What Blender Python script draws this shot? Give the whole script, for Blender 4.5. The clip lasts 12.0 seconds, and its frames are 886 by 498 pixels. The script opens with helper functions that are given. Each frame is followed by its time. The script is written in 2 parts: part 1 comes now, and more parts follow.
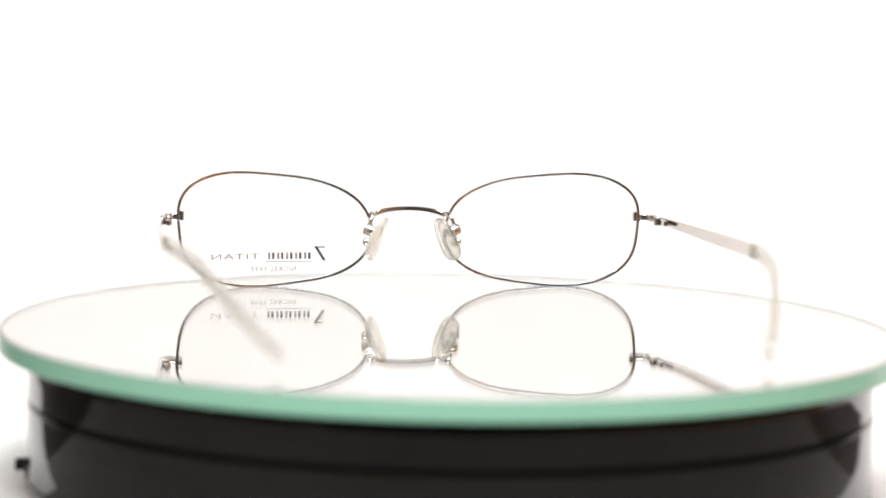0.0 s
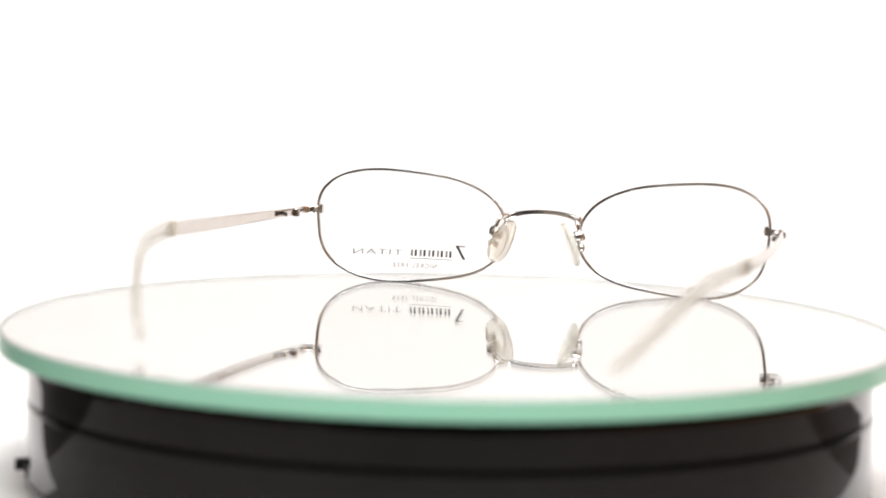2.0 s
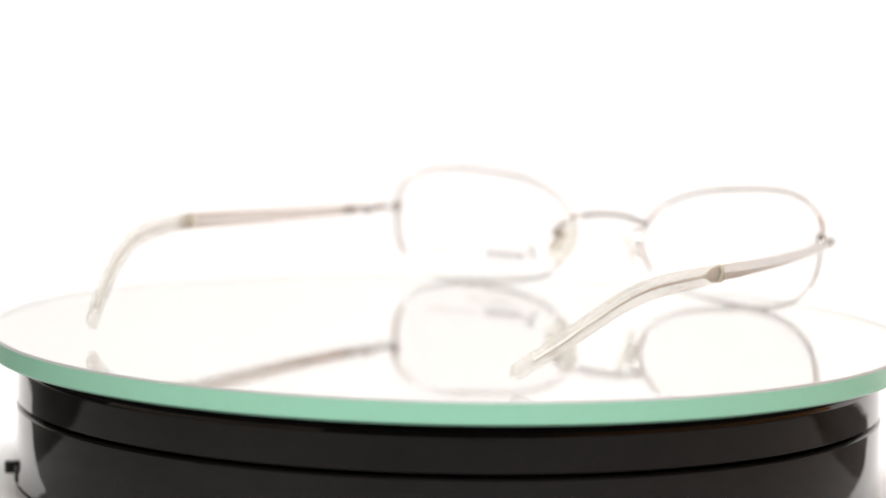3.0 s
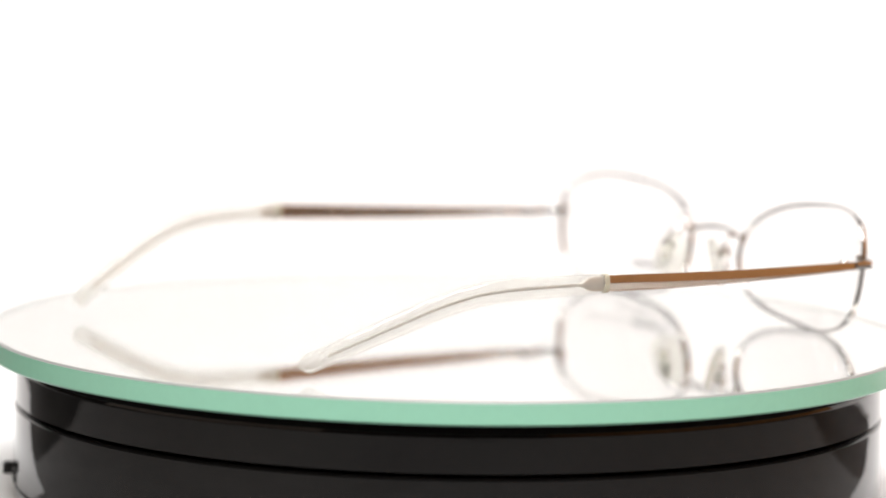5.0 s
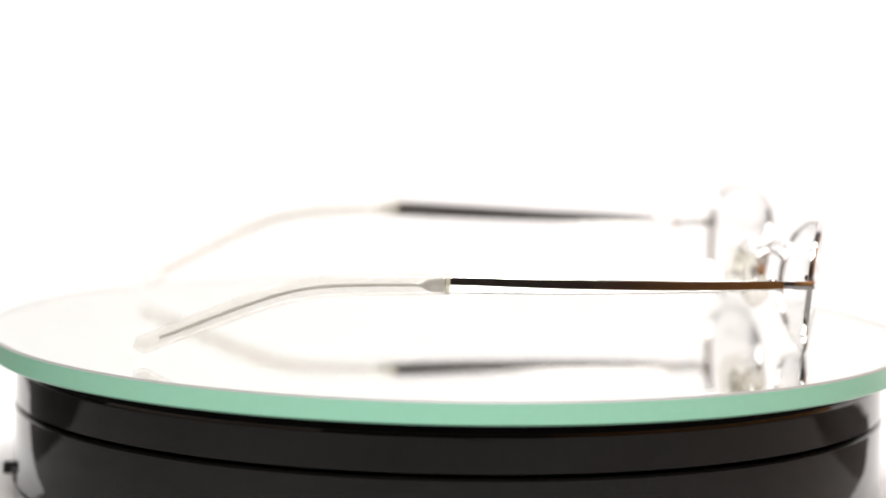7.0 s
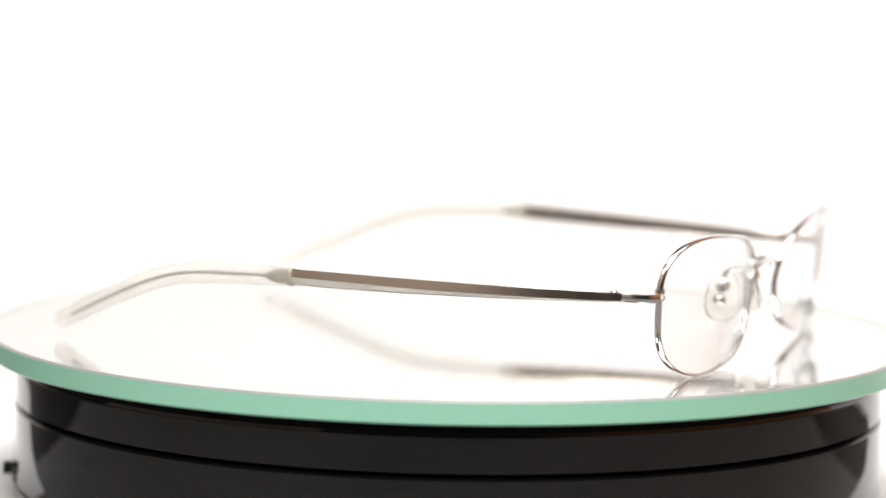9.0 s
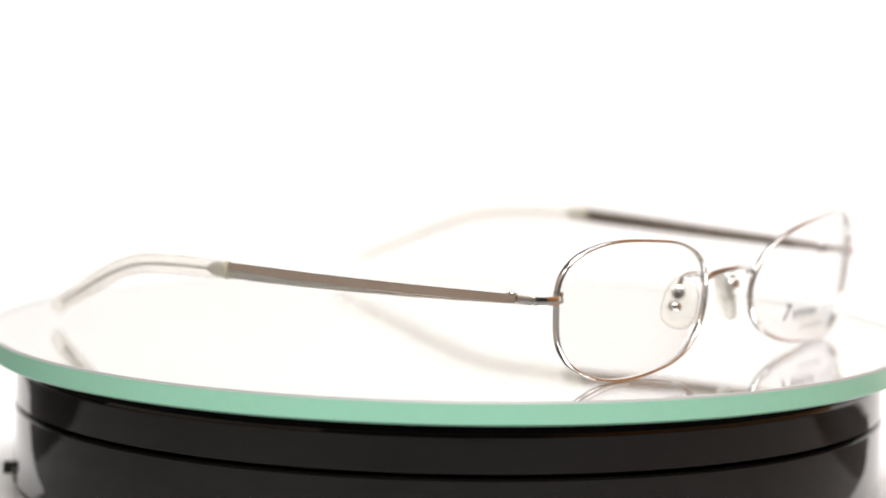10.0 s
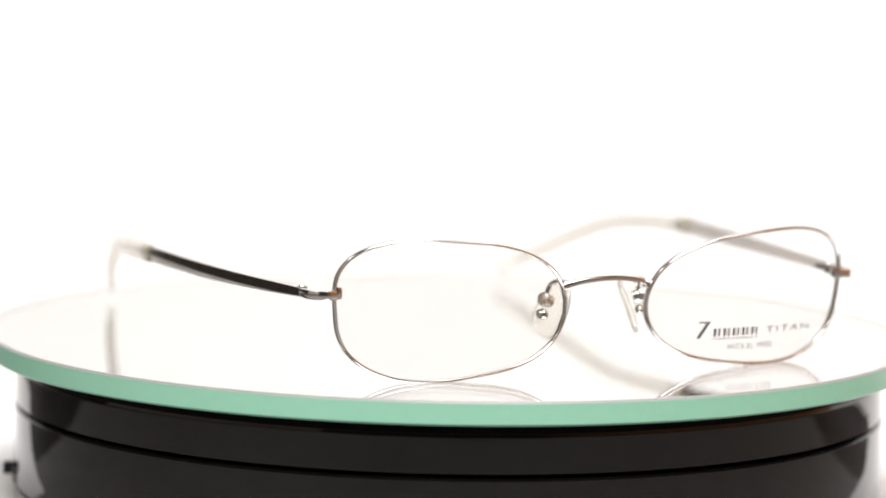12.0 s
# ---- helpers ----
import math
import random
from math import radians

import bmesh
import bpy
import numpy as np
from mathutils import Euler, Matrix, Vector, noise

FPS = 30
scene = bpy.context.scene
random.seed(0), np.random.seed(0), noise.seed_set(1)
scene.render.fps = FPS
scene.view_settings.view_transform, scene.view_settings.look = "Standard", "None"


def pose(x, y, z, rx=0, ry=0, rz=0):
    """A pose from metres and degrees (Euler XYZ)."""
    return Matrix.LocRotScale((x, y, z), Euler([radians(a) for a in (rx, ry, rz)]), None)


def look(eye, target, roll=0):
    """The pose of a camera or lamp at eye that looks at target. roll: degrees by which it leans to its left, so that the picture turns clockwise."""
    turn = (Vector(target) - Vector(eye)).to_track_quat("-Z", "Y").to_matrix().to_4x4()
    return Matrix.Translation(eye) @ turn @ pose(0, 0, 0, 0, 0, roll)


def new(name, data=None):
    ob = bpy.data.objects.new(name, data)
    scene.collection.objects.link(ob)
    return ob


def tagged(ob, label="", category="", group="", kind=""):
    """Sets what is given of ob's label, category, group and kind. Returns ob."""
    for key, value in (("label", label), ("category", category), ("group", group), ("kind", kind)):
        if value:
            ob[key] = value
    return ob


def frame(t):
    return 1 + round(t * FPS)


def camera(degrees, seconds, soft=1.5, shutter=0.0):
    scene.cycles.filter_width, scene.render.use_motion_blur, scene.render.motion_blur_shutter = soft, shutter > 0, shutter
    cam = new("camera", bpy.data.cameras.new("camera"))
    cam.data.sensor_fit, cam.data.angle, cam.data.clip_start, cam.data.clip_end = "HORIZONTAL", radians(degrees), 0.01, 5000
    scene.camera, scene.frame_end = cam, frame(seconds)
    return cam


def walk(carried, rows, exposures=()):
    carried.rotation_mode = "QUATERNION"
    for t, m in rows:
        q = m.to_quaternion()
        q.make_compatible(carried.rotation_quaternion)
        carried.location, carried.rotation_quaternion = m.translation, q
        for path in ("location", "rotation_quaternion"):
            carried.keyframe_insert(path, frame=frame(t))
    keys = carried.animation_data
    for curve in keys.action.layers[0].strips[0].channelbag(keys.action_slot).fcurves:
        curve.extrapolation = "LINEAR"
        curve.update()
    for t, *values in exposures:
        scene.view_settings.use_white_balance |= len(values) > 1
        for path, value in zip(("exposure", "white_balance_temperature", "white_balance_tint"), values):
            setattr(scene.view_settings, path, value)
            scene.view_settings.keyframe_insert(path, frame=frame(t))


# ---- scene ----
cam = camera(16.817, 12.0, soft=1.75)
# a fairly open lens: its focus is pulled from the far side of the disc to the near side
FOCUS = new("focus_mark")
cam.data.dof.use_dof = True
cam.data.dof.focus_object = FOCUS
cam.data.dof.aperture_fstop = 9.4


def aim(x, y, z, yaw, pitch, roll):
    a, b = radians(yaw), radians(pitch)
    ahead = Vector((math.sin(a) * math.cos(b), math.cos(a) * math.cos(b), math.sin(b)))
    return look((x, y, z), Vector((x, y, z)) + ahead, roll)


STAND_A = (0.0, -0.6825, 0.09445, -0.1591, -6.4191, 1.1388)
STAND_B = (0.00235, -0.66742, 0.09238, -0.3238, -6.4168, 1.1255)


def between(k):
    return aim(*[a + (b - a) * k for a, b in zip(STAND_A, STAND_B)])


walk(cam, [(0.0, between(0)), (2.6, between(0)), (2.7, between(0.8)), (3.2, between(0.86)),
           (4.8, between(1)), (12.0, between(1))])

# ---- light ----
world = bpy.data.worlds.new("dim_room")
world.use_nodes = True
world.node_tree.nodes["Background"].inputs["Color"].default_value = (0.9, 0.92, 1.0, 1)
world.node_tree.nodes["Background"].inputs["Strength"].default_value = 0.05
scene.world = world


def softbox(eye, target, width, height, watts, colour=(1, 1, 1)):
    data = bpy.data.lights.new("softbox", "AREA")
    data.shape, data.size, data.size_y = "RECTANGLE", width, height
    data.energy, data.color = watts, colour
    new("softbox", data).matrix_world = look(eye, target)


softbox((0.12, 0.02, 0.66), (0.12, 0.85, 0.12), 0.7, 0.3, 4.5)
softbox((0.1, -0.55, 1.0), (0, -0.05, 0), 0.7, 0.4, 18, (1.0, 0.985, 0.97))
# added lamp, unseen, high at front left; brightens the taupe walls for reflections
softbox((-1.15, -0.9, 1.5), (-1.15, -0.9, 0), 0.3, 0.3, 11, (1.0, 0.93, 0.85))


# ---- materials ----
def principled(name, colour, rough=0.5, metal=0.0, **more):
    m = bpy.data.materials.new(name)
    m.use_nodes = True
    b = m.node_tree.nodes["Principled BSDF"]
    b.inputs["Base Color"].default_value = (*colour, 1)
    b.inputs["Roughness"].default_value = rough
    b.inputs["Metallic"].default_value = metal
    for key, value in more.items():
        b.inputs[key.replace("_", " ")].default_value = value
    return m


def grain(m, colour, spread, scale, rough=None, bump=0.0, stretch=(1, 1, 1), fine=6.0):
    """Two scales of variation on a principled material: colour, roughness and relief."""
    nt = m.node_tree
    b = nt.nodes["Principled BSDF"]
    co = nt.nodes.new("ShaderNodeTexCoord")
    mp = nt.nodes.new("ShaderNodeMapping")
    mp.inputs["Scale"].default_value = stretch
    nt.links.new(co.outputs["Object"], mp.inputs["Vector"])
    big = nt.nodes.new("ShaderNodeTexNoise")
    big.inputs["Scale"].default_value, big.inputs["Detail"].default_value = scale, 4
    small = nt.nodes.new("ShaderNodeTexNoise")
    small.inputs["Scale"].default_value, small.inputs["Detail"].default_value = scale * fine, 5
    for n in (big, small):
        nt.links.new(mp.outputs["Vector"], n.inputs["Vector"])
    mid = nt.nodes.new("ShaderNodeMath")
    mid.operation = "MULTIPLY_ADD"
    mid.inputs[1].default_value = 0.5
    nt.links.new(small.outputs["Fac"], mid.inputs[0])
    half = nt.nodes.new("ShaderNodeMath")
    half.operation = "MULTIPLY"
    half.inputs[1].default_value = 0.5
    nt.links.new(big.outputs["Fac"], half.inputs[0])
    nt.links.new(half.outputs[0], mid.inputs[2])
    ramp = nt.nodes.new("ShaderNodeValToRGB")
    ramp.color_ramp.elements[0].position, ramp.color_ramp.elements[1].position = 0.35, 0.65
    ramp.color_ramp.elements[0].color = (*[c * (1 - spread) for c in colour], 1)
    ramp.color_ramp.elements[1].color = (*[min(1, c * (1 + spread)) for c in colour], 1)
    nt.links.new(mid.outputs[0], ramp.inputs["Fac"])
    nt.links.new(ramp.outputs["Color"], b.inputs["Base Color"])
    if rough:
        rr = nt.nodes.new("ShaderNodeMapRange")
        rr.inputs["To Min"].default_value, rr.inputs["To Max"].default_value = rough
        rr.inputs["From Min"].default_value, rr.inputs["From Max"].default_value = 0.35, 0.65
        nt.links.new(mid.outputs[0], rr.inputs["Value"])
        nt.links.new(rr.outputs[0], b.inputs["Roughness"])
    if bump:
        bp = nt.nodes.new("ShaderNodeBump")
        bp.inputs["Strength"].default_value, bp.inputs["Distance"].default_value = 0.4, bump
        nt.links.new(mid.outputs[0], bp.inputs["Height"])
        nt.links.new(bp.outputs["Normal"], b.inputs["Normal"])
    return m


PAPER = grain(principled("white_paper", (0.86, 0.86, 0.86), 0.8), (0.86, 0.855, 0.86), 0.015, 12, bump=0.0002)
# unseen walls and ceiling, toned for what the metal should reflect
BROWN_WALL = grain(principled("brown_reflected_wall", (0.38, 0.165, 0.045), 0.5), (0.38, 0.165, 0.045), 0.35, 3, bump=0.001, stretch=(1, 8, 1))
DARK_WALL = grain(principled("dark_wall", (0.05, 0.042, 0.037), 0.8), (0.05, 0.042, 0.037), 0.2, 3)
DARK_CEILING = grain(principled("grey_ceiling", (0.1, 0.095, 0.09), 0.8), (0.1, 0.095, 0.09), 0.1, 3)
TAUPE_WALL = grain(principled("taupe_wall", (0.62, 0.54, 0.47), 0.8), (0.62, 0.54, 0.47), 0.08, 3)
# unseen floor, dark and blotchy so the glossy base reflects uneven patches
FLOOR = grain(principled("grey_floor", (0.035, 0.033, 0.032), 0.5), (0.035, 0.033, 0.032), 0.55, 7)
MAT = grain(principled("grey_reflected_mat", (0.185, 0.18, 0.178), 0.6), (0.185, 0.18, 0.178), 0.15, 9)
BLACK = grain(principled("black_plastic", (0.009, 0.0088, 0.0088), 0.16), (0.009, 0.0088, 0.0088), 0.25, 30, rough=(0.02, 0.06), bump=0.0001, stretch=(1, 1, 4), fine=5.0)
MATTE_BLACK = principled("matte_black_plastic", (0.01, 0.01, 0.01), 0.4)
GREEN = grain(principled("green_glass_edge", (0.385, 0.79, 0.595), 0.25), (0.385, 0.79, 0.595), 0.02, 500)
ARRIS = principled("ground_glass_arris", (0.3, 0.31, 0.3), 0.35)
PALE = principled("pale_glass_inside", (0.72, 0.78, 0.75), 0.4)
SILVERING = principled("mirror_silvering", (0.985, 0.985, 0.98), 0.0, 1.0)
CHROME = grain(principled("polished_titanium", (0.77, 0.765, 0.76), 0.12, 1.0), (0.77, 0.765, 0.76), 0.04, 300, rough=(0.12, 0.22))
SATIN = grain(principled("satin_titanium", (0.66, 0.63, 0.60), 0.22, 1.0), (0.68, 0.645, 0.61), 0.05, 300, rough=(0.12, 0.18))
BRUSHED = grain(principled("brushed_titanium", (0.72, 0.7, 0.66), 0.5, 1.0), (0.72, 0.7, 0.66), 0.06, 300, rough=(0.42, 0.52))
SCREW = grain(principled("worn_polished_metal", (0.7, 0.69, 0.67), 0.25, 1.0), (0.7, 0.69, 0.67), 0.06, 400, rough=(0.2, 0.3))
INK = principled("black_print", (0.035, 0.035, 0.04), 0.5)
GREY_INK = principled("grey_print", (0.2, 0.2, 0.21), 0.5)
PALE_INK = principled("light_grey_print", (0.26, 0.26, 0.27), 0.5)
FINE_INK = principled("fine_green_grey_print", (0.12, 0.17, 0.15), 0.5)


def glass_top():
    m = bpy.data.materials.new("float_glass")
    m.use_nodes = True
    nt = m.node_tree
    nt.nodes.remove(nt.nodes["Principled BSDF"])
    g = nt.nodes.new("ShaderNodeBsdfGlass")
    g.inputs["IOR"].default_value, g.inputs["Roughness"].default_value = 1.5, 0.0
    g.inputs["Color"].default_value = (0.985, 0.99, 0.985, 1)
    nt.links.new(g.outputs[0], nt.nodes["Material Output"].inputs["Surface"])
    return m


def thin_lens():
    m = bpy.data.materials.new("plano_demo_lens")
    m.use_nodes = True
    nt = m.node_tree
    nt.nodes.remove(nt.nodes["Principled BSDF"])
    clear = nt.nodes.new("ShaderNodeBsdfTransparent")
    clear.inputs["Color"].default_value = (0.988, 0.987, 0.986, 1)
    gloss = nt.nodes.new("ShaderNodeBsdfGlossy")
    gloss.inputs["Roughness"].default_value = 0.0
    lw = nt.nodes.new("ShaderNodeLayerWeight")
    lw.inputs["Blend"].default_value = 0.5
    power = nt.nodes.new("ShaderNodeMath")
    power.operation = "POWER"
    power.inputs[1].default_value = 5.0
    nt.links.new(lw.outputs["Facing"], power.inputs[0])
    fr = nt.nodes.new("ShaderNodeMath")
    fr.operation = "MULTIPLY_ADD"
    fr.inputs[1].default_value, fr.inputs[2].default_value = 0.8, 0.02
    nt.links.new(power.outputs[0], fr.inputs[0])
    mix = nt.nodes.new("ShaderNodeMixShader")
    nt.links.new(fr.outputs[0], mix.inputs[0])
    nt.links.new(clear.outputs[0], mix.inputs[1])
    nt.links.new(gloss.outputs[0], mix.inputs[2])
    nt.links.new(mix.outputs[0], nt.nodes["Material Output"].inputs["Surface"])
    return m


def clear_plastic(name, colour, see_through, edge=0.3):
    """Slightly milky clear plastic: part of the light goes straight through, part is scattered on both sides."""
    m = bpy.data.materials.new(name)
    m.use_nodes = True
    nt = m.node_tree
    nt.nodes.remove(nt.nodes["Principled BSDF"])
    straight = nt.nodes.new("ShaderNodeBsdfTransparent")
    straight.inputs["Color"].default_value = (*[0.5 + 0.5 * c for c in colour], 1)
    back = nt.nodes.new("ShaderNodeBsdfTranslucent")
    front_side = nt.nodes.new("ShaderNodeBsdfDiffuse")
    for n in (back, front_side):
        n.inputs["Color"].default_value = (*colour, 1)
    milky = nt.nodes.new("ShaderNodeMixShader")
    milky.inputs[0].default_value = 0.3
    nt.links.new(back.outputs[0], milky.inputs[1])
    nt.links.new(front_side.outputs[0], milky.inputs[2])
    body = nt.nodes.new("ShaderNodeMixShader")
    cloud = nt.nodes.new("ShaderNodeTexNoise")
    cloud.inputs["Scale"].default_value = 250
    level = nt.nodes.new("ShaderNodeMapRange")
    level.inputs["To Min"].default_value, level.inputs["To Max"].default_value = 1 - see_through - 0.06, 1 - see_through + 0.06
    nt.links.new(cloud.outputs["Fac"], level.inputs["Value"])
    nt.links.new(level.outputs[0], body.inputs[0])
    nt.links.new(straight.outputs[0], body.inputs[1])
    nt.links.new(milky.outputs[0], body.inputs[2])
    gloss = nt.nodes.new("ShaderNodeBsdfGlossy")
    gloss.inputs["Roughness"].default_value = 0.08
    lw = nt.nodes.new("ShaderNodeLayerWeight")
    lw.inputs["Blend"].default_value = 0.5
    power = nt.nodes.new("ShaderNodeMath")
    power.operation, power.inputs[1].default_value = "POWER", 4.0
    nt.links.new(lw.outputs["Facing"], power.inputs[0])
    fr = nt.nodes.new("ShaderNodeMath")
    fr.operation = "MULTIPLY_ADD"
    fr.inputs[1].default_value, fr.inputs[2].default_value = edge, 0.03
    nt.links.new(power.outputs[0], fr.inputs[0])
    top = nt.nodes.new("ShaderNodeMixShader")
    nt.links.new(fr.outputs[0], top.inputs[0])
    nt.links.new(body.outputs[0], top.inputs[1])
    nt.links.new(gloss.outputs[0], top.inputs[2])
    nt.links.new(top.outputs[0], nt.nodes["Material Output"].inputs["Surface"])
    return m


def solid_clear(m, colour, ior, share):
    """Adds real refraction to a milky plastic, as a share of it."""
    nt = m.node_tree
    out = nt.nodes["Material Output"]
    was = out.inputs["Surface"].links[0].from_socket
    g = nt.nodes.new("ShaderNodeBsdfGlass")
    g.inputs["IOR"].default_value, g.inputs["Roughness"].default_value = ior, 0.02
    g.inputs["Color"].default_value = (*colour, 1)
    mix = nt.nodes.new("ShaderNodeMixShader")
    mix.inputs[0].default_value = share
    nt.links.new(was, mix.inputs[1])
    nt.links.new(g.outputs[0], mix.inputs[2])
    nt.links.new(mix.outputs[0], out.inputs["Surface"])
    return m


GLASS, LENS = glass_top(), thin_lens()
COLLAR = clear_plastic("collar_acetate", (0.94, 0.92, 0.8), 0.5)
CLEAR = solid_clear(clear_plastic("milky_clear_acetate", (1.0, 0.998, 0.965), 0.73), (0.995, 0.995, 0.98), 1.2, 0.2)
PADS = solid_clear(clear_plastic("clear_silicone", (0.99, 0.985, 0.94), 0.78, 0.6), (0.995, 0.992, 0.96), 1.34, 0.5)
MM = 0.001


# ---- builders ----
def part(name, bm, material, parent=None, label="", smooth=True, crease=38):
    me = bpy.data.meshes.new(name)
    bmesh.ops.recalc_face_normals(bm, faces=bm.faces)
    bm.to_mesh(me)
    bm.free()
    me.materials.append(material)
    if smooth:
        me.shade_smooth()
        me.set_sharp_from_angle(angle=radians(crease))
    ob = new(name, me)
    ob.parent = parent
    return tagged(ob, label)


def box(bm, lo, hi, bevel=0.0):
    m = Matrix.Translation([(a + b) / 2 for a, b in zip(lo, hi)]) @ Matrix.Diagonal([b - a for a, b in zip(lo, hi)] + [1])
    vs = bmesh.ops.create_cube(bm, size=1, matrix=m)["verts"]
    if bevel:
        es = list({e for v in vs for e in v.link_edges})
        bmesh.ops.bevel(bm, geom=es, offset=bevel, segments=2, affect="EDGES", profile=0.5)


def lathe(bm, profile, steps=160, close=False):
    """Turn a profile of (radius, height) pairs about the upright axis."""
    rings = []
    for r, z in profile:
        if r < 1e-7:
            rings.append([bm.verts.new((0, 0, z))])
        else:
            rings.append([bm.verts.new((r * math.cos(2 * math.pi * i / steps), r * math.sin(2 * math.pi * i / steps), z)) for i in range(steps)])
    pairs = list(zip(rings, rings[1:])) + ([(rings[-1], rings[0])] if close else [])
    for a, b in pairs:
        for i in range(steps):
            j = (i + 1) % steps
            vs = [a[i % len(a)], a[j % len(a)], b[j % len(b)], b[i % len(b)]]
            vs = list(dict.fromkeys(vs))
            if len(vs) > 2:
                bm.faces.new(vs)


def oval(w, h, n=10, power=1.0):
    """A rounded section, w across and h high."""
    out = []
    for i in range(n):
        a = 2 * math.pi * i / n
        c, s = math.cos(a), math.sin(a)
        out.append((0.5 * w * math.copysign(abs(c) ** power, c), 0.5 * h * math.copysign(abs(s) ** power, s)))
    return out


def sweep(bm, points, sections, side, closed=False):
    """Carry sections (pairs along the side vector and across it) along points, in millimetres."""
    pts = [Vector(p) for p in points]
    n, rings = len(pts), []
    for i, p in enumerate(pts):
        a = pts[(i - 1) % n] if closed or i else pts[i]
        b = pts[(i + 1) % n] if closed or i < n - 1 else pts[i]
        t = (b - a).normalized()
        s = Vector(side(i) if callable(side) else side)
        s = (s - t * s.dot(t)).normalized()
        u = t.cross(s)
        sec = sections(i / (n - 1)) if callable(sections) else sections
        rings.append([bm.verts.new((p + s * x + u * y) * MM) for x, y in sec])
    k = len(rings[0])
    for i in range(n if closed else n - 1):
        for j in range(k):
            bm.faces.new((rings[i][j], rings[i][(j + 1) % k], rings[(i + 1) % n][(j + 1) % k], rings[(i + 1) % n][j]))
    if not closed:
        bm.faces.new(rings[0][::-1])
        bm.faces.new(rings[-1])


# ---- the place ----
def room():
    x0, x1, y0, y1, z0, z1 = -1.6, 0.74, -1.6, 0.95, -0.0375, 1.6
    t = 0.1
    # walls out of view change colour where the temples' reflections change
    for name, lo, hi, mat in (
            ("floor", (x0 - t, y0 - t, z0 - t), (x1 + t, y1 + t, z0), FLOOR),
            # added thin grey sheet, out of view, that the base's front reflects
            ("reflected_mat", (-0.3, -0.325, z0), (0.3, 0.0, z0 + 0.00008), MAT),
            ("ceiling", (x0 - t, y0 - t, z1), (x1 + t, y1 + t, z1 + t), DARK_CEILING),
            ("wall_north", (x0, y1, z0), (x1, y1 + t, z1), DARK_WALL),
            ("wall_south_1", (-0.95, y0 - t, z0), (x1, y0, z1), DARK_WALL),
            ("wall_south_2", (x0, y0 - t, z0), (-0.95, y0, z1), TAUPE_WALL),
            ("wall_east_1", (x1, y0, z0), (x1 + t, 0.75, z1), BROWN_WALL),
            # two added white reflector panels, unseen, whiten the temples' reflections
            ("white_reflector_low", (x1 - 0.012, 0.28, z0 + 0.0006), (x1 - 0.002, 0.84, 0.2), PAPER),
            ("white_reflector_back", (x1, 0.75, z0), (x1 + t, y1, z1), PAPER),
            ("wall_west_1", (x0 - t, y0, z0), (x0, 0.14, z1), TAUPE_WALL),
            ("wall_west_2", (x0 - t, 0.14, z0), (x0, y1, z1), DARK_WALL)):
        bm = bmesh.new()
        box(bm, lo, hi)
        tagged(part(name, bm, mat, smooth=False), kind="structure")


def paper_sweep():
    """White paper that runs under the turntable and up behind it."""
    top, r, y0, y1, z0, thick = 0.9, 0.22, -0.03, 0.85, -0.037, 0.0004
    # a narrower tongue lies under the turntable, the full width begins behind it
    # these widths are shaped to place pale reflections on base and temples
    line = [(y0, z0, -0.107, 0.112), (0.02, z0, -0.14, 0.135), (0.09, z0, -0.19, 0.18), (0.10, z0, -0.195, 0.72), (0.29, z0, -0.21, 0.72), (0.30, z0, -1.0, 0.72), (y1 - r, z0, -1.0, 0.72)]
    line += [(y1 - r + r * math.sin(a), z0 + r - r * math.cos(a), -1.0, 0.72) for a in [radians(90 * i / 14) for i in range(1, 15)]]
    line += [(y1, 0.6, -1.0, 0.72), (y1, top, -1.0, 0.72)]
    bm = bmesh.new()
    rows = []
    for i, (y, z, left, right) in enumerate(line):
        a, b = line[max(i - 1, 0)], line[min(i + 1, len(line) - 1)]
        d = Vector((b[0] - a[0], b[1] - a[1])).normalized()
        ny, nz = d.y * thick, -d.x * thick
        rows.append([bm.verts.new(v) for v in ((left, y, z), (right, y, z), (right, y + ny, z + nz), (left, y + ny, z + nz))])
    for a, b in zip(rows, rows[1:]):
        for j in range(4):
            bm.faces.new((a[j], a[(j + 1) % 4], b[(j + 1) % 4], b[j]))
    bm.faces.new(rows[0][::-1])
    bm.faces.new(rows[-1])
    tagged(part("backdrop", bm, PAPER), "seamless white paper sweep under and behind the turntable", kind="structure")


DISC_R, DISC_T, BASE_R = 0.10285, 0.0048, 0.0962


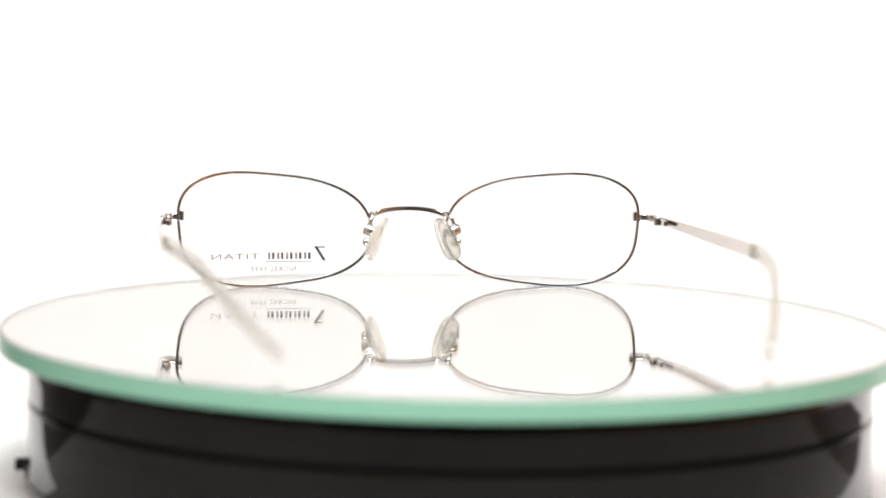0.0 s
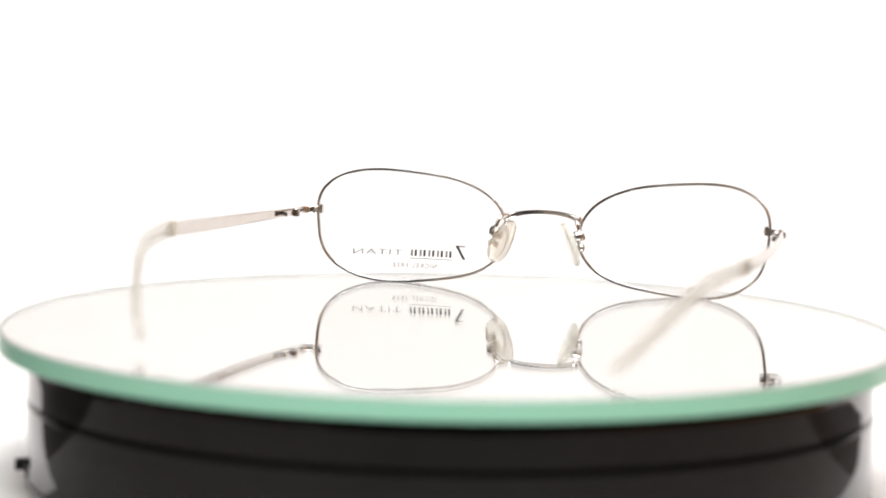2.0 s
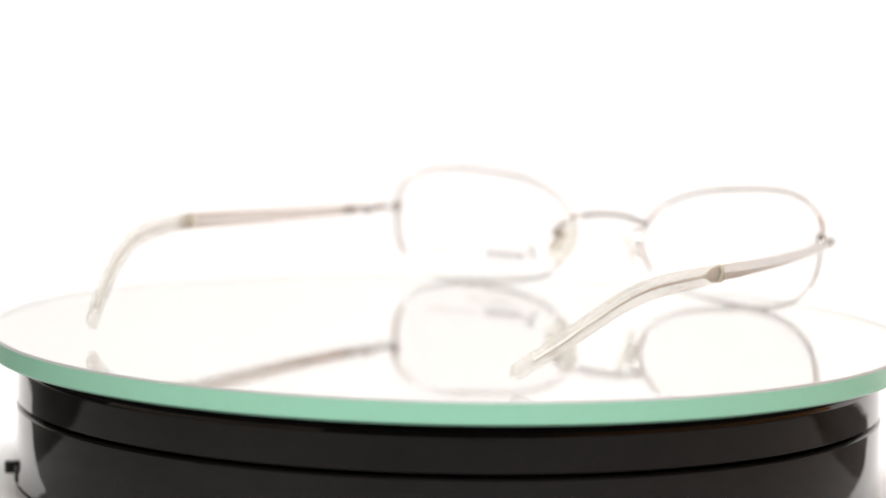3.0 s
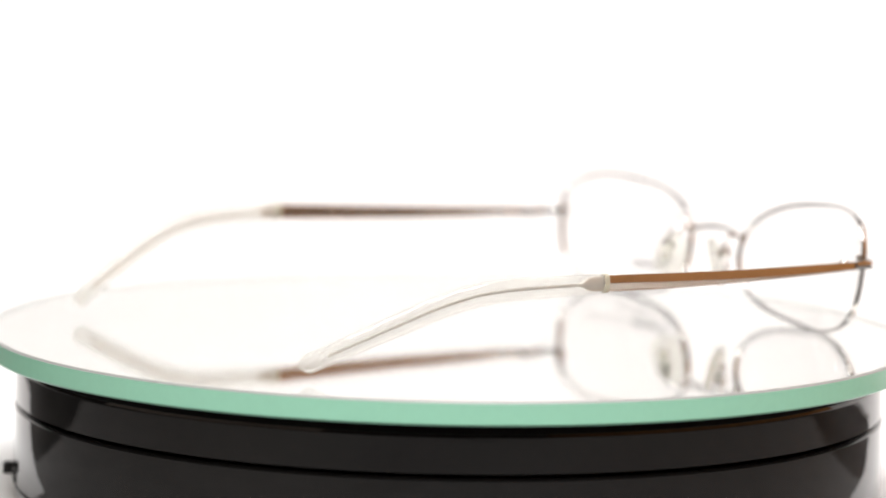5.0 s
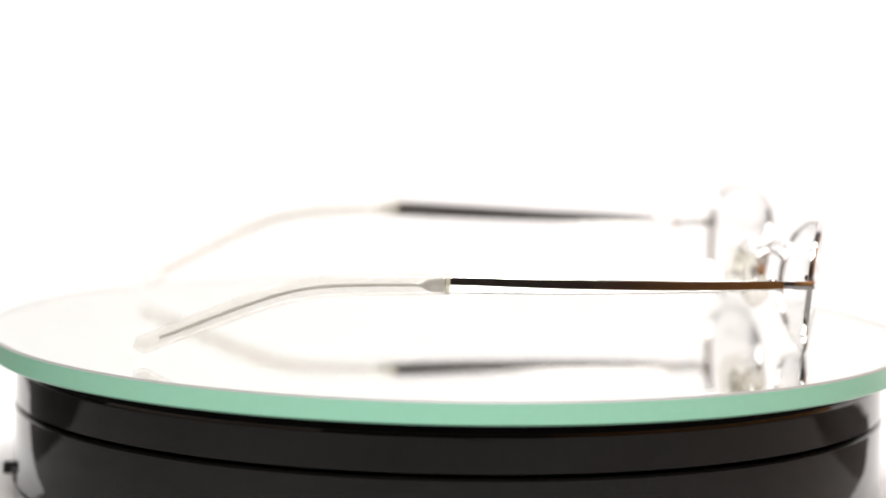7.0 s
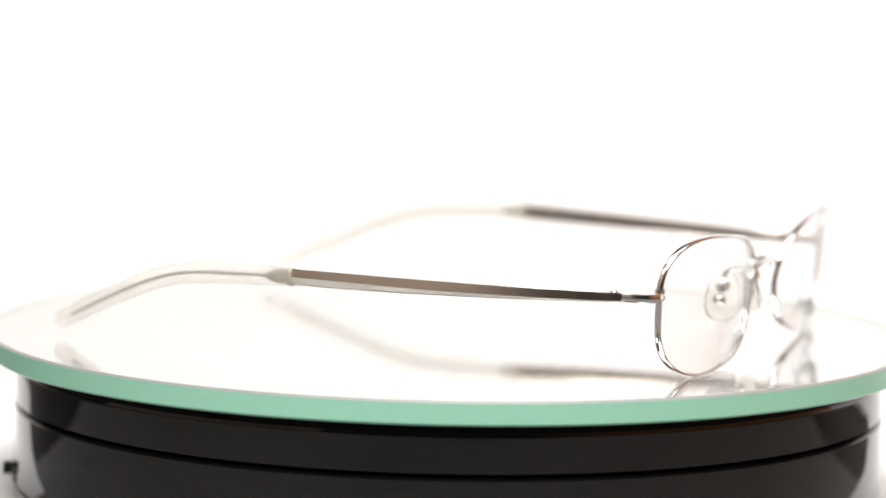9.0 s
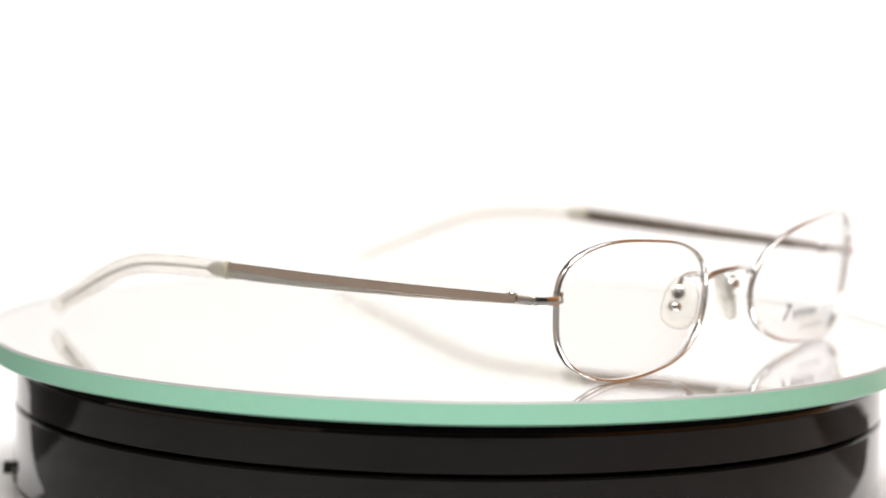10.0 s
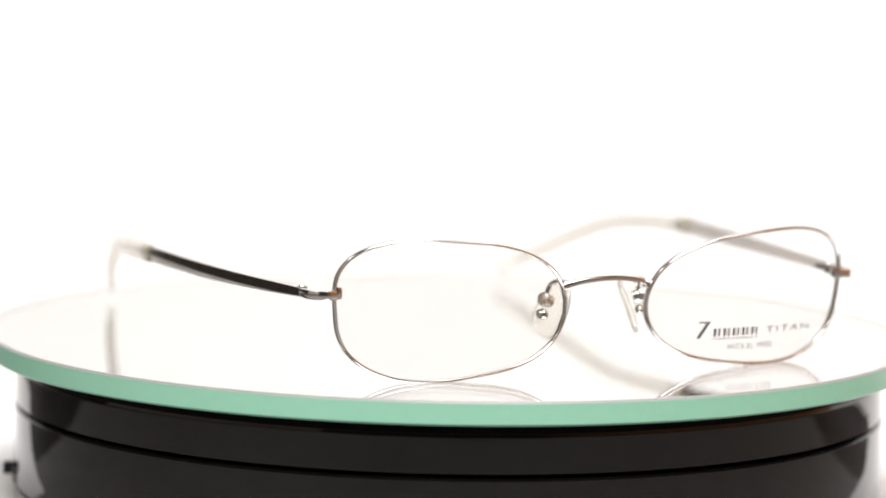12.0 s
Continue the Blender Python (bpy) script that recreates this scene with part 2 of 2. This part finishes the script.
def turntable():
    thing = tagged(new("turntable"), "round black plastic turntable with a mirrored glass top", "turntable")
    thing.location = (0.00044, -0.00211, -0.037)
    up = 0.037
    bm = bmesh.new()
    lathe(bm, [(0, 0.0321), (BASE_R - 0.0018, 0.0321), (BASE_R - 0.0012, 0.0317), (BASE_R - 0.0002, 0.0298), (BASE_R, 0.0292), (BASE_R, 0.0287), (BASE_R + 0.0002, 0.0224), (BASE_R + 0.0002, 0.0218), (BASE_R - 0.0003, 0.0214), (BASE_R - 0.003, 0.0213), (0, 0.0213)])
    part("upper_ring", bm, BLACK, thing, "glossy black plastic ring under the glass")
    bm = bmesh.new()
    lathe(bm, [(0, 0.0210), (BASE_R - 0.003, 0.0209), (BASE_R - 0.0003, 0.0208), (BASE_R + 0.0003, 0.0203), (BASE_R + 0.0003, 0.0196), (BASE_R + 0.0005, 0.0046), (BASE_R + 0.0004, 0.0039), (BASE_R - 0.0003, 0.0037),
               (BASE_R - 0.0003, 0.0033), (BASE_R + 0.0004, 0.0031), (BASE_R + 0.0005, 0.0026), (BASE_R + 0.0003, 0.0006), (BASE_R - 0.0003, 0.0), (0, 0.0)])
    part("body", bm, BLACK, thing, "glossy black plastic housing")
    # switch on the side
    turn = Matrix.Rotation(radians(190), 4, "Z")
    bm = bmesh.new()
    box(bm, (BASE_R - 0.002, -0.0015, 0.0038), (BASE_R + 0.0007, 0.0065, 0.0068), 0.0004)
    bm.transform(turn)
    sw = part("switch_plate", bm, MATTE_BLACK, thing)
    bm = bmesh.new()
    box(bm, (BASE_R + 0.0003, -0.0024, 0.0048), (BASE_R + 0.0028, 0.0004, 0.0074), 0.0004)
    bm.transform(turn)
    part("switch_knob", bm, MATTE_BLACK, sw)
    # platter: green-edged glass, silvered underneath
    e = 0.0004
    bm = bmesh.new()
    lathe(bm, [(DISC_R, up - e), (DISC_R, up - DISC_T + e), (DISC_R - e, up - DISC_T), (DISC_R - 0.0009, up - DISC_T), (DISC_R - 0.0009, up - e - 0.0001)], close=True)
    platter = part("platter", bm, GREEN, thing, "pale green polished glass edge")
    bm = bmesh.new()
    lathe(bm, [(DISC_R - e, up), (DISC_R, up - e), (DISC_R - 0.0009, up - e - 0.0001), (DISC_R - 0.0009, up)], close=True)
    part("arris", bm, ARRIS, platter, "thin ground grey bevel of the glass")
    inner = bmesh.new()
    lathe(inner, [(DISC_R - 0.00095, up - 0.0006), (DISC_R - 0.00095, up - 0.0032), (DISC_R - 0.00105, up - 0.0032), (DISC_R - 0.00105, up - 0.0006)], close=True)
    part("inner_edge", inner, PALE, platter, "pale inside of the glass edge")
    bm = bmesh.new()
    lathe(bm, [(0, up), (0.05, up), (DISC_R - 0.0009, up)])
    part("glass", bm, GLASS, platter, "clear glass surface")
    bm = bmesh.new()
    lathe(bm, [(0, up - 0.0033), (DISC_R - 0.0009, up - 0.0033), (DISC_R - 0.0009, up - DISC_T + 0.0006), (0, up - DISC_T + 0.0006)])
    part("mirror", bm, SILVERING, platter, "bright silver mirror backing")
    # unseen dark disc, added so the ring's chamfer reflects black
    bm = bmesh.new()
    lathe(bm, [(0, up - DISC_T + 0.0005), (DISC_R - 0.001, up - DISC_T + 0.0005), (DISC_R - 0.001, up - DISC_T + 0.0001), (0, up - DISC_T + 0.0001)])
    part("backing", bm, MATTE_BLACK, platter, "added dark backing under the mirror, reflected by the ring")
    return platter


# ---- the eyeglasses, in millimetres: x to the wearer's right, y ahead, z up from the glass ----
SHAPE = (1.0092, (0.0432, -0.0022), (0.0072, 0.0317), (-0.0422, 0.0088), (-0.0369, 0.007), (-0.0046, -0.0039), (0.0024, -0.0063))


def outline(a, grow=0.0):
    r = SHAPE[0] + sum(c * math.cos(k * a) + s * math.sin(k * a) for k, (c, s) in enumerate(SHAPE[1:], 1))
    # a little fuller above the nose
    r += 0.022 * math.exp(-((a - 2.55) / 0.32) ** 2)
    x, z = 25.0 * r * math.cos(a), 14.4 * r * math.sin(a)
    d = math.hypot(x, z)
    return 34.0 + x * (1 + grow / d), 14.42 + z * (1 + grow / d)


def front(x, z):
    """How far ahead the curved front of the frame lies."""
    x = abs(x)
    return 15.1 - 0.08 * (x - 8.95) + 4.2 * (1 - ((x - 33.7) / 24.8) ** 2) + 0.1 * (z - 18.1) - (z - 14.6) ** 2 / 260


def rim(side, parent):
    n = 120
    pts = []
    for i in range(n):
        x, z = outline(2 * math.pi * i / n, -0.05)
        pts.append((side * x, front(x, z), z))
    # rounded in front, narrower behind
    section = []
    for i in range(16):
        a = 2 * math.pi * i / 16
        c, s = math.cos(a), math.sin(a)
        soft = 1.0 if s > 0 else 0.35
        section.append((0.37 * math.copysign(abs(c) ** soft, c), side * 0.66 * math.copysign(abs(s) ** min(soft, 0.8), s)))
    bm = bmesh.new()
    sweep(bm, pts, section, lambda i: (pts[i][0] - side * 34.0, 0, (pts[i][2] - 14.42) * 2.2), closed=True)
    return part("rim", bm, CHROME, parent, "thin polished silver wire rim")


def lens(side, parent):
    n, m = 96, 10
    bm = bmesh.new()
    sheets = []
    for back in (0.5, -0.6):
        rings = [[bm.verts.new(Vector((side * 34.0, front(34.0, 14.42) + back, 14.42)) * MM)]]
        for k in range(1, m + 1):
            ring = []
            for i in range(n):
                x, z = outline(2 * math.pi * i / n, -0.2)
                x, z = 34.0 + (x - 34.0) * k / m, 14.42 + (z - 14.42) * k / m
                ring.append(bm.verts.new(Vector((side * x, front(x, z) + back, z)) * MM))
            rings.append(ring)
        for a, b in zip(rings, rings[1:]):
            for i in range(n):
                j = (i + 1) % n
                bm.faces.new(list(dict.fromkeys((a[i % len(a)], a[j % len(a)], b[j], b[i]))))
        sheets.append(rings[-1])
    for i in range(n):
        j = (i + 1) % n
        bm.faces.new((sheets[0][i], sheets[0][j], sheets[1][j], sheets[1][i]))
    return part("lens", bm, LENS, parent, "clear thin demonstration lens")


def bridge(parent):
    bm = bmesh.new()
    pts = []
    for i in range(25):
        u = -1 + i / 12
        pts.append((u * 9.5, 14.7 + 1.5 * (1 - u * u), 18.15 + 1.45 * (1 - abs(u) ** 2.4)))
    sweep(bm, pts, lambda s: oval(1.15 + 0.5 * abs(2 * s - 1) ** 4, 1.5, 12, 0.7), (0, 0, 1))
    part("bridge", bm, CHROME, parent, "slender arched silver bridge")


def nose_pad(side, parent):
    # arm: a wire bent over like a hook that ends in a small round box
    bm = bmesh.new()
    n = 24
    pts = []
    for i in range(n):
        u = i / (n - 1)
        pts.append((side * (9.1 + 1.9 * u ** 1.5), 14.8 - 5.3 * math.sin(1.5708 * min(1, 1.25 * u)), 16.6 + 2.6 * math.sin(math.pi * min(1.0, 0.25 + 0.75 * u)) ** 0.7 - 1.4 * u))
    sweep(bm, pts, lambda s: oval(1.25 - 0.3 * s, 1.25 - 0.3 * s, 10), (1, 0, 0))
    arm = part("pad_arm", bm, CHROME, parent, "bent silver wire arm")
    lean = Matrix.Translation(Vector((side * 10.8, 9.3, 14.7)) * MM) @ Matrix.Rotation(radians(-side * 20), 4, "Y") @ Matrix.Rotation(radians(side * 25), 4, "Z")
    bm = bmesh.new()
    bmesh.ops.create_cone(bm, cap_ends=True, segments=20, radius1=1.45 * MM, radius2=1.45 * MM, depth=2.5 * MM, matrix=lean @ Matrix.Rotation(radians(90), 4, "Y"))
    bmesh.ops.bevel(bm, geom=[e for e in bm.edges if len(e.link_faces) == 2 and e.calc_face_angle() > 1], offset=0.3 * MM, segments=2, affect="EDGES", profile=0.5)
    part("pad_box", bm, SCREW, arm, "small round silver screw box")
    bm = bmesh.new()
    bmesh.ops.create_uvsphere(bm, u_segments=18, v_segments=10, radius=1.0, matrix=lean @ Matrix.Translation(Vector((-side * 0.5, -0.2, -2.9)) * MM) @ Matrix.Diagonal((1.1 * MM, 1.5 * MM, 1.15 * MM, 1)))
    part("pad_stem", bm, SCREW, arm, "small round silver stem of the pad")
    # pad: a thin rounded plate, wider below, hollowed a little towards the nose
    m = Matrix.Translation(Vector((side * 8.6, 8.6, 12.5)) * MM) @ Matrix.Rotation(radians(-side * 22), 4, "Y") @ Matrix.Rotation(radians(side * 28), 4, "Z")
    bm = bmesh.new()
    n, rings = 40, []
    for level, grow in ((-0.75, 0.0), (-0.75, 0.72), (-0.62, 0.9), (-0.3, 0.99), (0.1, 1.0), (0.45, 0.95), (0.6, 0.82), (0.55, 0.5), (0.5, 0.0)):
        ring = []
        for i in range(n if grow else 1):
            a = 2 * math.pi * i / n
            c, q = math.cos(a), math.sin(a)
            w, h = 3.75 * math.copysign(abs(c) ** 0.8, c) * grow, 5.8 * math.copysign(abs(q) ** 0.85, q) * grow
            w *= 1 - 0.16 * h / 5.8
            ring.append(bm.verts.new(m @ (Vector((-side * (level - 0.035 * w * w), w, h)) * MM)))
        rings.append(ring)
    for a, b in zip(rings, rings[1:]):
        for i in range(n):
            j = (i + 1) % n
            vs = list(dict.fromkeys((a[i % len(a)], a[j % len(a)], b[j % len(b)], b[i % len(b)])))
            bm.faces.new(vs)
    part("nose_pad", bm, PADS, parent, "clear rounded silicone nose pad")


BAR = 70.0


def arm_line(side, d):
    """The line of the temple: d is the way back from the hinge block."""
    end, drop, knee, curl = (17.95, 0.43, 29.3, 0.002916) if side > 0 else (19.8, 0.475, 27.8, 0.0042)
    y = 4.5 - d * (1.0 if side > 0 else 1.017)
    u = min(1.0, d / BAR)
    x = 63.1 + 4.8 * (1 - (1 - u) ** 2)
    z = 17.8 + (end - 17.8) * u - 0.3 * math.sin(math.pi * u)
    e = max(0.0, d - BAR)
    x -= 0.0515 * e + curl * e * e
    z -= 0.02 * e + drop * 4.5 * (math.log(1 + math.exp((e - knee) / 4.5)) - math.log(1 + math.exp(-knee / 4.5)))
    return side * x, y, z


def temple(side, parent):
    # end piece that turns the corner from the rim
    bm = bmesh.new()
    corner = [(58.0, 11.2), (59.4, 11.4), (60.8, 11.3), (61.8, 10.7), (62.6, 9.6), (63.0, 8.2), (63.1, 6.4), (63.1, 5.0)]
    sweep(bm, [(side * x, y, 17.8) for x, y in corner], oval(1.85, 1.05, 12, 0.5), (0, 0, 1))
    part("end_piece", bm, CHROME, parent, "polished silver end piece")
    # hinge knuckles
    for k in range(3):
        bm = bmesh.new()
        bmesh.ops.create_cone(bm, cap_ends=True, segments=18, radius1=1.1 * MM, radius2=1.1 * MM, depth=0.62 * MM,
                              matrix=Matrix.Translation(Vector((side * 61.9, 2.6, 17.15 + 0.65 * k)) * MM))
        part("hinge_knuckle", bm, SATIN, parent)
    bm = bmesh.new()
    box(bm, Vector((side * 62.3 - 0.5, -4.0, 17.2)) * MM, Vector((side * 62.3 + 0.5, 1.8, 18.5)) * MM, 0.15 * MM)
    part("hinge_plate", bm, SATIN, parent)
    bm = bmesh.new()
    box(bm, Vector((side * 62.2 - 0.45, 3.9, 17.1)) * MM, Vector((side * 62.2 + 0.45, 8.6, 18.5)) * MM, 0.15 * MM)
    part("hinge_plate", bm, SATIN, parent)
    bm = bmesh.new()
    bmesh.ops.create_uvsphere(bm, u_segments=14, v_segments=8, radius=1.0, matrix=Matrix.Translation(Vector((side * 61.9, 2.6, 18.75)) * MM) @ Matrix.Diagonal((0.75 * MM, 0.75 * MM, 0.35 * MM, 1)))
    part("hinge_screw", bm, CHROME, parent)
    # bar with an outer ridge
    def bar(s):
        h = 1.7 + 1.65 * min(1, s * 1.15) ** 0.75
        o = side
        crest, foot = (0.42 * min(1, s * 1.1) - 0.38) * h, 0.1 + 0.3 * (1 - s)
        ridge = foot + 0.5 * (0.47 * h + crest)
        top = ridge - 0.22 * (0.47 * h - crest)
        return [(o * -0.45, -0.5 * h), (o * -0.55, -0.4 * h), (o * -0.55, 0.4 * h), (o * -0.45, 0.5 * h), (o * (top - 0.08), 0.5 * h), (o * top, 0.47 * h),
                (o * ridge, crest), (o * (ridge - 0.02), crest - 0.03 * h), (o * foot, -0.44 * h), (o * (foot - 0.05), -0.5 * h)]
    n = 40
    bm = bmesh.new()
    sweep(bm, [arm_line(side, BAR * i / n) for i in range(n + 1)], bar, (1, 0, 0))
    # the lower facet is brushed, the rest satin
    for i, f in enumerate(bm.faces):
        f.material_index = 1 if i % 10 == 7 and i < 10 * n else 0
    flat = part("temple", bm, SATIN, parent, "flat ridged silver metal temple", crease=12)
    flat.data.materials.append(BRUSHED)
    wire, clear = (57.3, 63.2) if side > 0 else (55.0, 61.3)
    # wire core with its spade end, inside the clear sleeve
    def core(s):
        e = wire * s
        h = 3.0 * max(0.0, 1 - max(0.0, e - 2.5) / 3.2) + 0.72
        return oval(0.75, min(3.1, h), 10, 0.8)
    n = 60
    bm = bmesh.new()
    sweep(bm, [arm_line(side, BAR - 0.3 + wire * i / n) for i in range(n + 1)], core, (1, 0, 0))
    part("wire_core", bm, BRUSHED, parent, "grey metal wire inside the sleeve")
    def sleeve(s):
        e = clear * s
        k = min(1.0, math.sqrt(max(0.02, (clear - e) / 1.6)), 0.86 + 0.14 * min(1, e / 0.5))
        h = 3.8 + 0.9 * math.sin(math.pi * min(1.0, s * 1.1)) ** 0.7 + 0.5 * max(0, s - 0.7)
        return oval(2.3 * k, h * k, 14, 0.8)
    n = 80
    bm = bmesh.new()
    sweep(bm, [arm_line(side, BAR - 0.9 + clear * i / n) for i in range(n + 1)], sleeve, (1, 0, 0))
    tip = part("temple_tip", bm, CLEAR, parent, "clear acetate temple tip, bent down at the end")
    bm = bmesh.new()
    sweep(bm, [arm_line(side, BAR - 1.1 + 0.3 * i) for i in range(4)], oval(2.5, 4.0, 16, 0.7), (1, 0, 0))
    part("collar", bm, COLLAR, tip, "pale yellowish collar of the sleeve")
    # rim lock behind the end piece
    bm = bmesh.new()
    box(bm, Vector((side * 57.9 - 0.6, front(57.9, 18.2) - 1.5, 17.0)) * MM, Vector((side * 57.9 + 0.6, front(57.9, 18.2) + 0.5, 19.4)) * MM, 0.3 * MM)
    part("rim_lock", bm, CHROME, parent, "small bright rim closing block")
    bm = bmesh.new()
    bmesh.ops.create_uvsphere(bm, u_segments=14, v_segments=10, radius=1.0, matrix=Matrix.Translation(Vector((side * 9.3, 14.4, 18.2)) * MM) @ Matrix.Diagonal((0.8 * MM, 1.0 * MM, 1.1 * MM, 1)))
    part("solder_joint", bm, CHROME, parent)


def print_words(words, x, z, height, material, parent, wide=1.0, label=""):
    """Printed words on the front of the lens, read from ahead."""
    cu = bpy.data.curves.new("words", "FONT")
    cu.body, cu.size, cu.resolution_u, cu.space_character = words, 1.0, 3, 1.15
    tmp = new("words", cu)
    bpy.context.view_layer.update()
    me = bpy.data.meshes.new_from_object(tmp.evaluated_get(bpy.context.evaluated_depsgraph_get()))
    bpy.data.objects.remove(tmp)
    bm = bmesh.new()
    bm.from_mesh(me)
    bpy.data.meshes.remove(me)
    xs = [v.co.x for v in bm.verts]
    ys = [v.co.y for v in bm.verts]
    wx, wy = max(xs) - min(xs), max(ys) - min(ys)
    for v in bm.verts:
        px = x - (v.co.x - min(xs)) / wx * wide
        pz = z + (v.co.y - min(ys)) / wy * height
        v.co = Vector((px, front(px, pz) + 0.56, pz)) * MM
    ob = part("printed_words", bm, material, parent, label, smooth=False)
    return ob


def print_mark(parent):
    """The maker's mark as plain strokes: a tall slanted stroke, then low blocks over a rule."""
    def patch(name, corners, mat, label=""):
        bm = bmesh.new()
        n = 6
        (a, b, c, d) = corners
        low, high = [], []
        for i in range(n + 1):
            k = i / n
            for row, p, q in ((low, a, b), (high, d, c)):
                x, z = p[0] + (q[0] - p[0]) * k, p[1] + (q[1] - p[1]) * k
                row.append(bm.verts.new(Vector((x, front(x, z) + 0.56, z)) * MM))
        for i in range(n):
            bm.faces.new((low[i], low[i + 1], high[i + 1], high[i]))
        part(name, bm, mat, parent, label, smooth=False)
    x, z = -20.7, 6.3
    patch("mark_stroke", ((x, z), (x - 0.8, z), (x - 3.0, z + 3.5), (x - 2.2, z + 3.5)), INK, "black slanted stroke of a printed mark")
    patch("mark_bar", ((x - 0.3, z + 3.15), (x - 2.6, z + 3.15), (x - 2.6, z + 3.5), (x - 0.3, z + 3.5)), GREY_INK)
    # five pairs of low plain bars
    for k in range(5):
        u = x - 3.9 - 2.3 * k
        patch("mark_block", ((u, z + 0.3), (u - 0.6, z + 0.3), (u - 0.6, z + 1.95), (u, z + 1.95)), INK)
        patch("mark_block", ((u - 1.05, z + 0.3), (u - 1.6, z + 0.3), (u - 1.6, z + 1.95), (u - 1.05, z + 1.95)), GREY_INK)
    patch("mark_rule", ((x - 3.6, z - 0.35), (x - 15.2, z - 0.35), (x - 15.2, z - 0.18), (x - 3.6, z - 0.18)), FINE_INK, "thin grey-green printed rule")


def eyeglasses():
    thing = tagged(new("eyeglasses"), "silver titanium wire-rimmed eyeglasses with clear temple tips, open on the mirror", "eyeglasses")
    for side in (1, -1):
        rim(side, thing)
        pane = lens(side, thing)
        if side < 0:
            print_mark(pane)
            print_words("TITAN", -37.6, 6.75, 1.35, PALE_INK, pane, 12.4, "dark grey printed word")
            print_words("NICKEL FREE", -28.3, 3.6, 1.2, GREY_INK, pane, 11.6, "small grey printed words")
        nose_pad(side, thing)
        temple(side, thing)
    bridge(thing)
    return thing


room()
paper_sweep()
PLATTER = turntable()
GLASSES = eyeglasses()


def motions():
    """The platter turns clockwise at a steady pace, with the eyeglasses on it; the focus is pulled once."""
    walk(FOCUS, [(t, pose(0, y, 0.012)) for t, y in ((0.0, 0.073), (2.6, 0.073), (2.7, -0.052), (3.2, -0.058), (4.8, -0.066), (9.0, -0.076), (12.0, -0.08))])
    plate, pair = [], []
    for i in range(25):
        t = i * 0.5
        a = -(13.575 * t + 0.006 * t * (t - 6))
        plate.append((t, pose(0, 0, 0, 0, 0, a)))
        pair.append((t, pose(0.0005, 0.0003, 0, 0, 0, a) @ pose(-0.00883, 0.05736, 0, 0, 0, 10.3)))
    walk(PLATTER, plate)
    walk(GLASSES, pair)


motions()
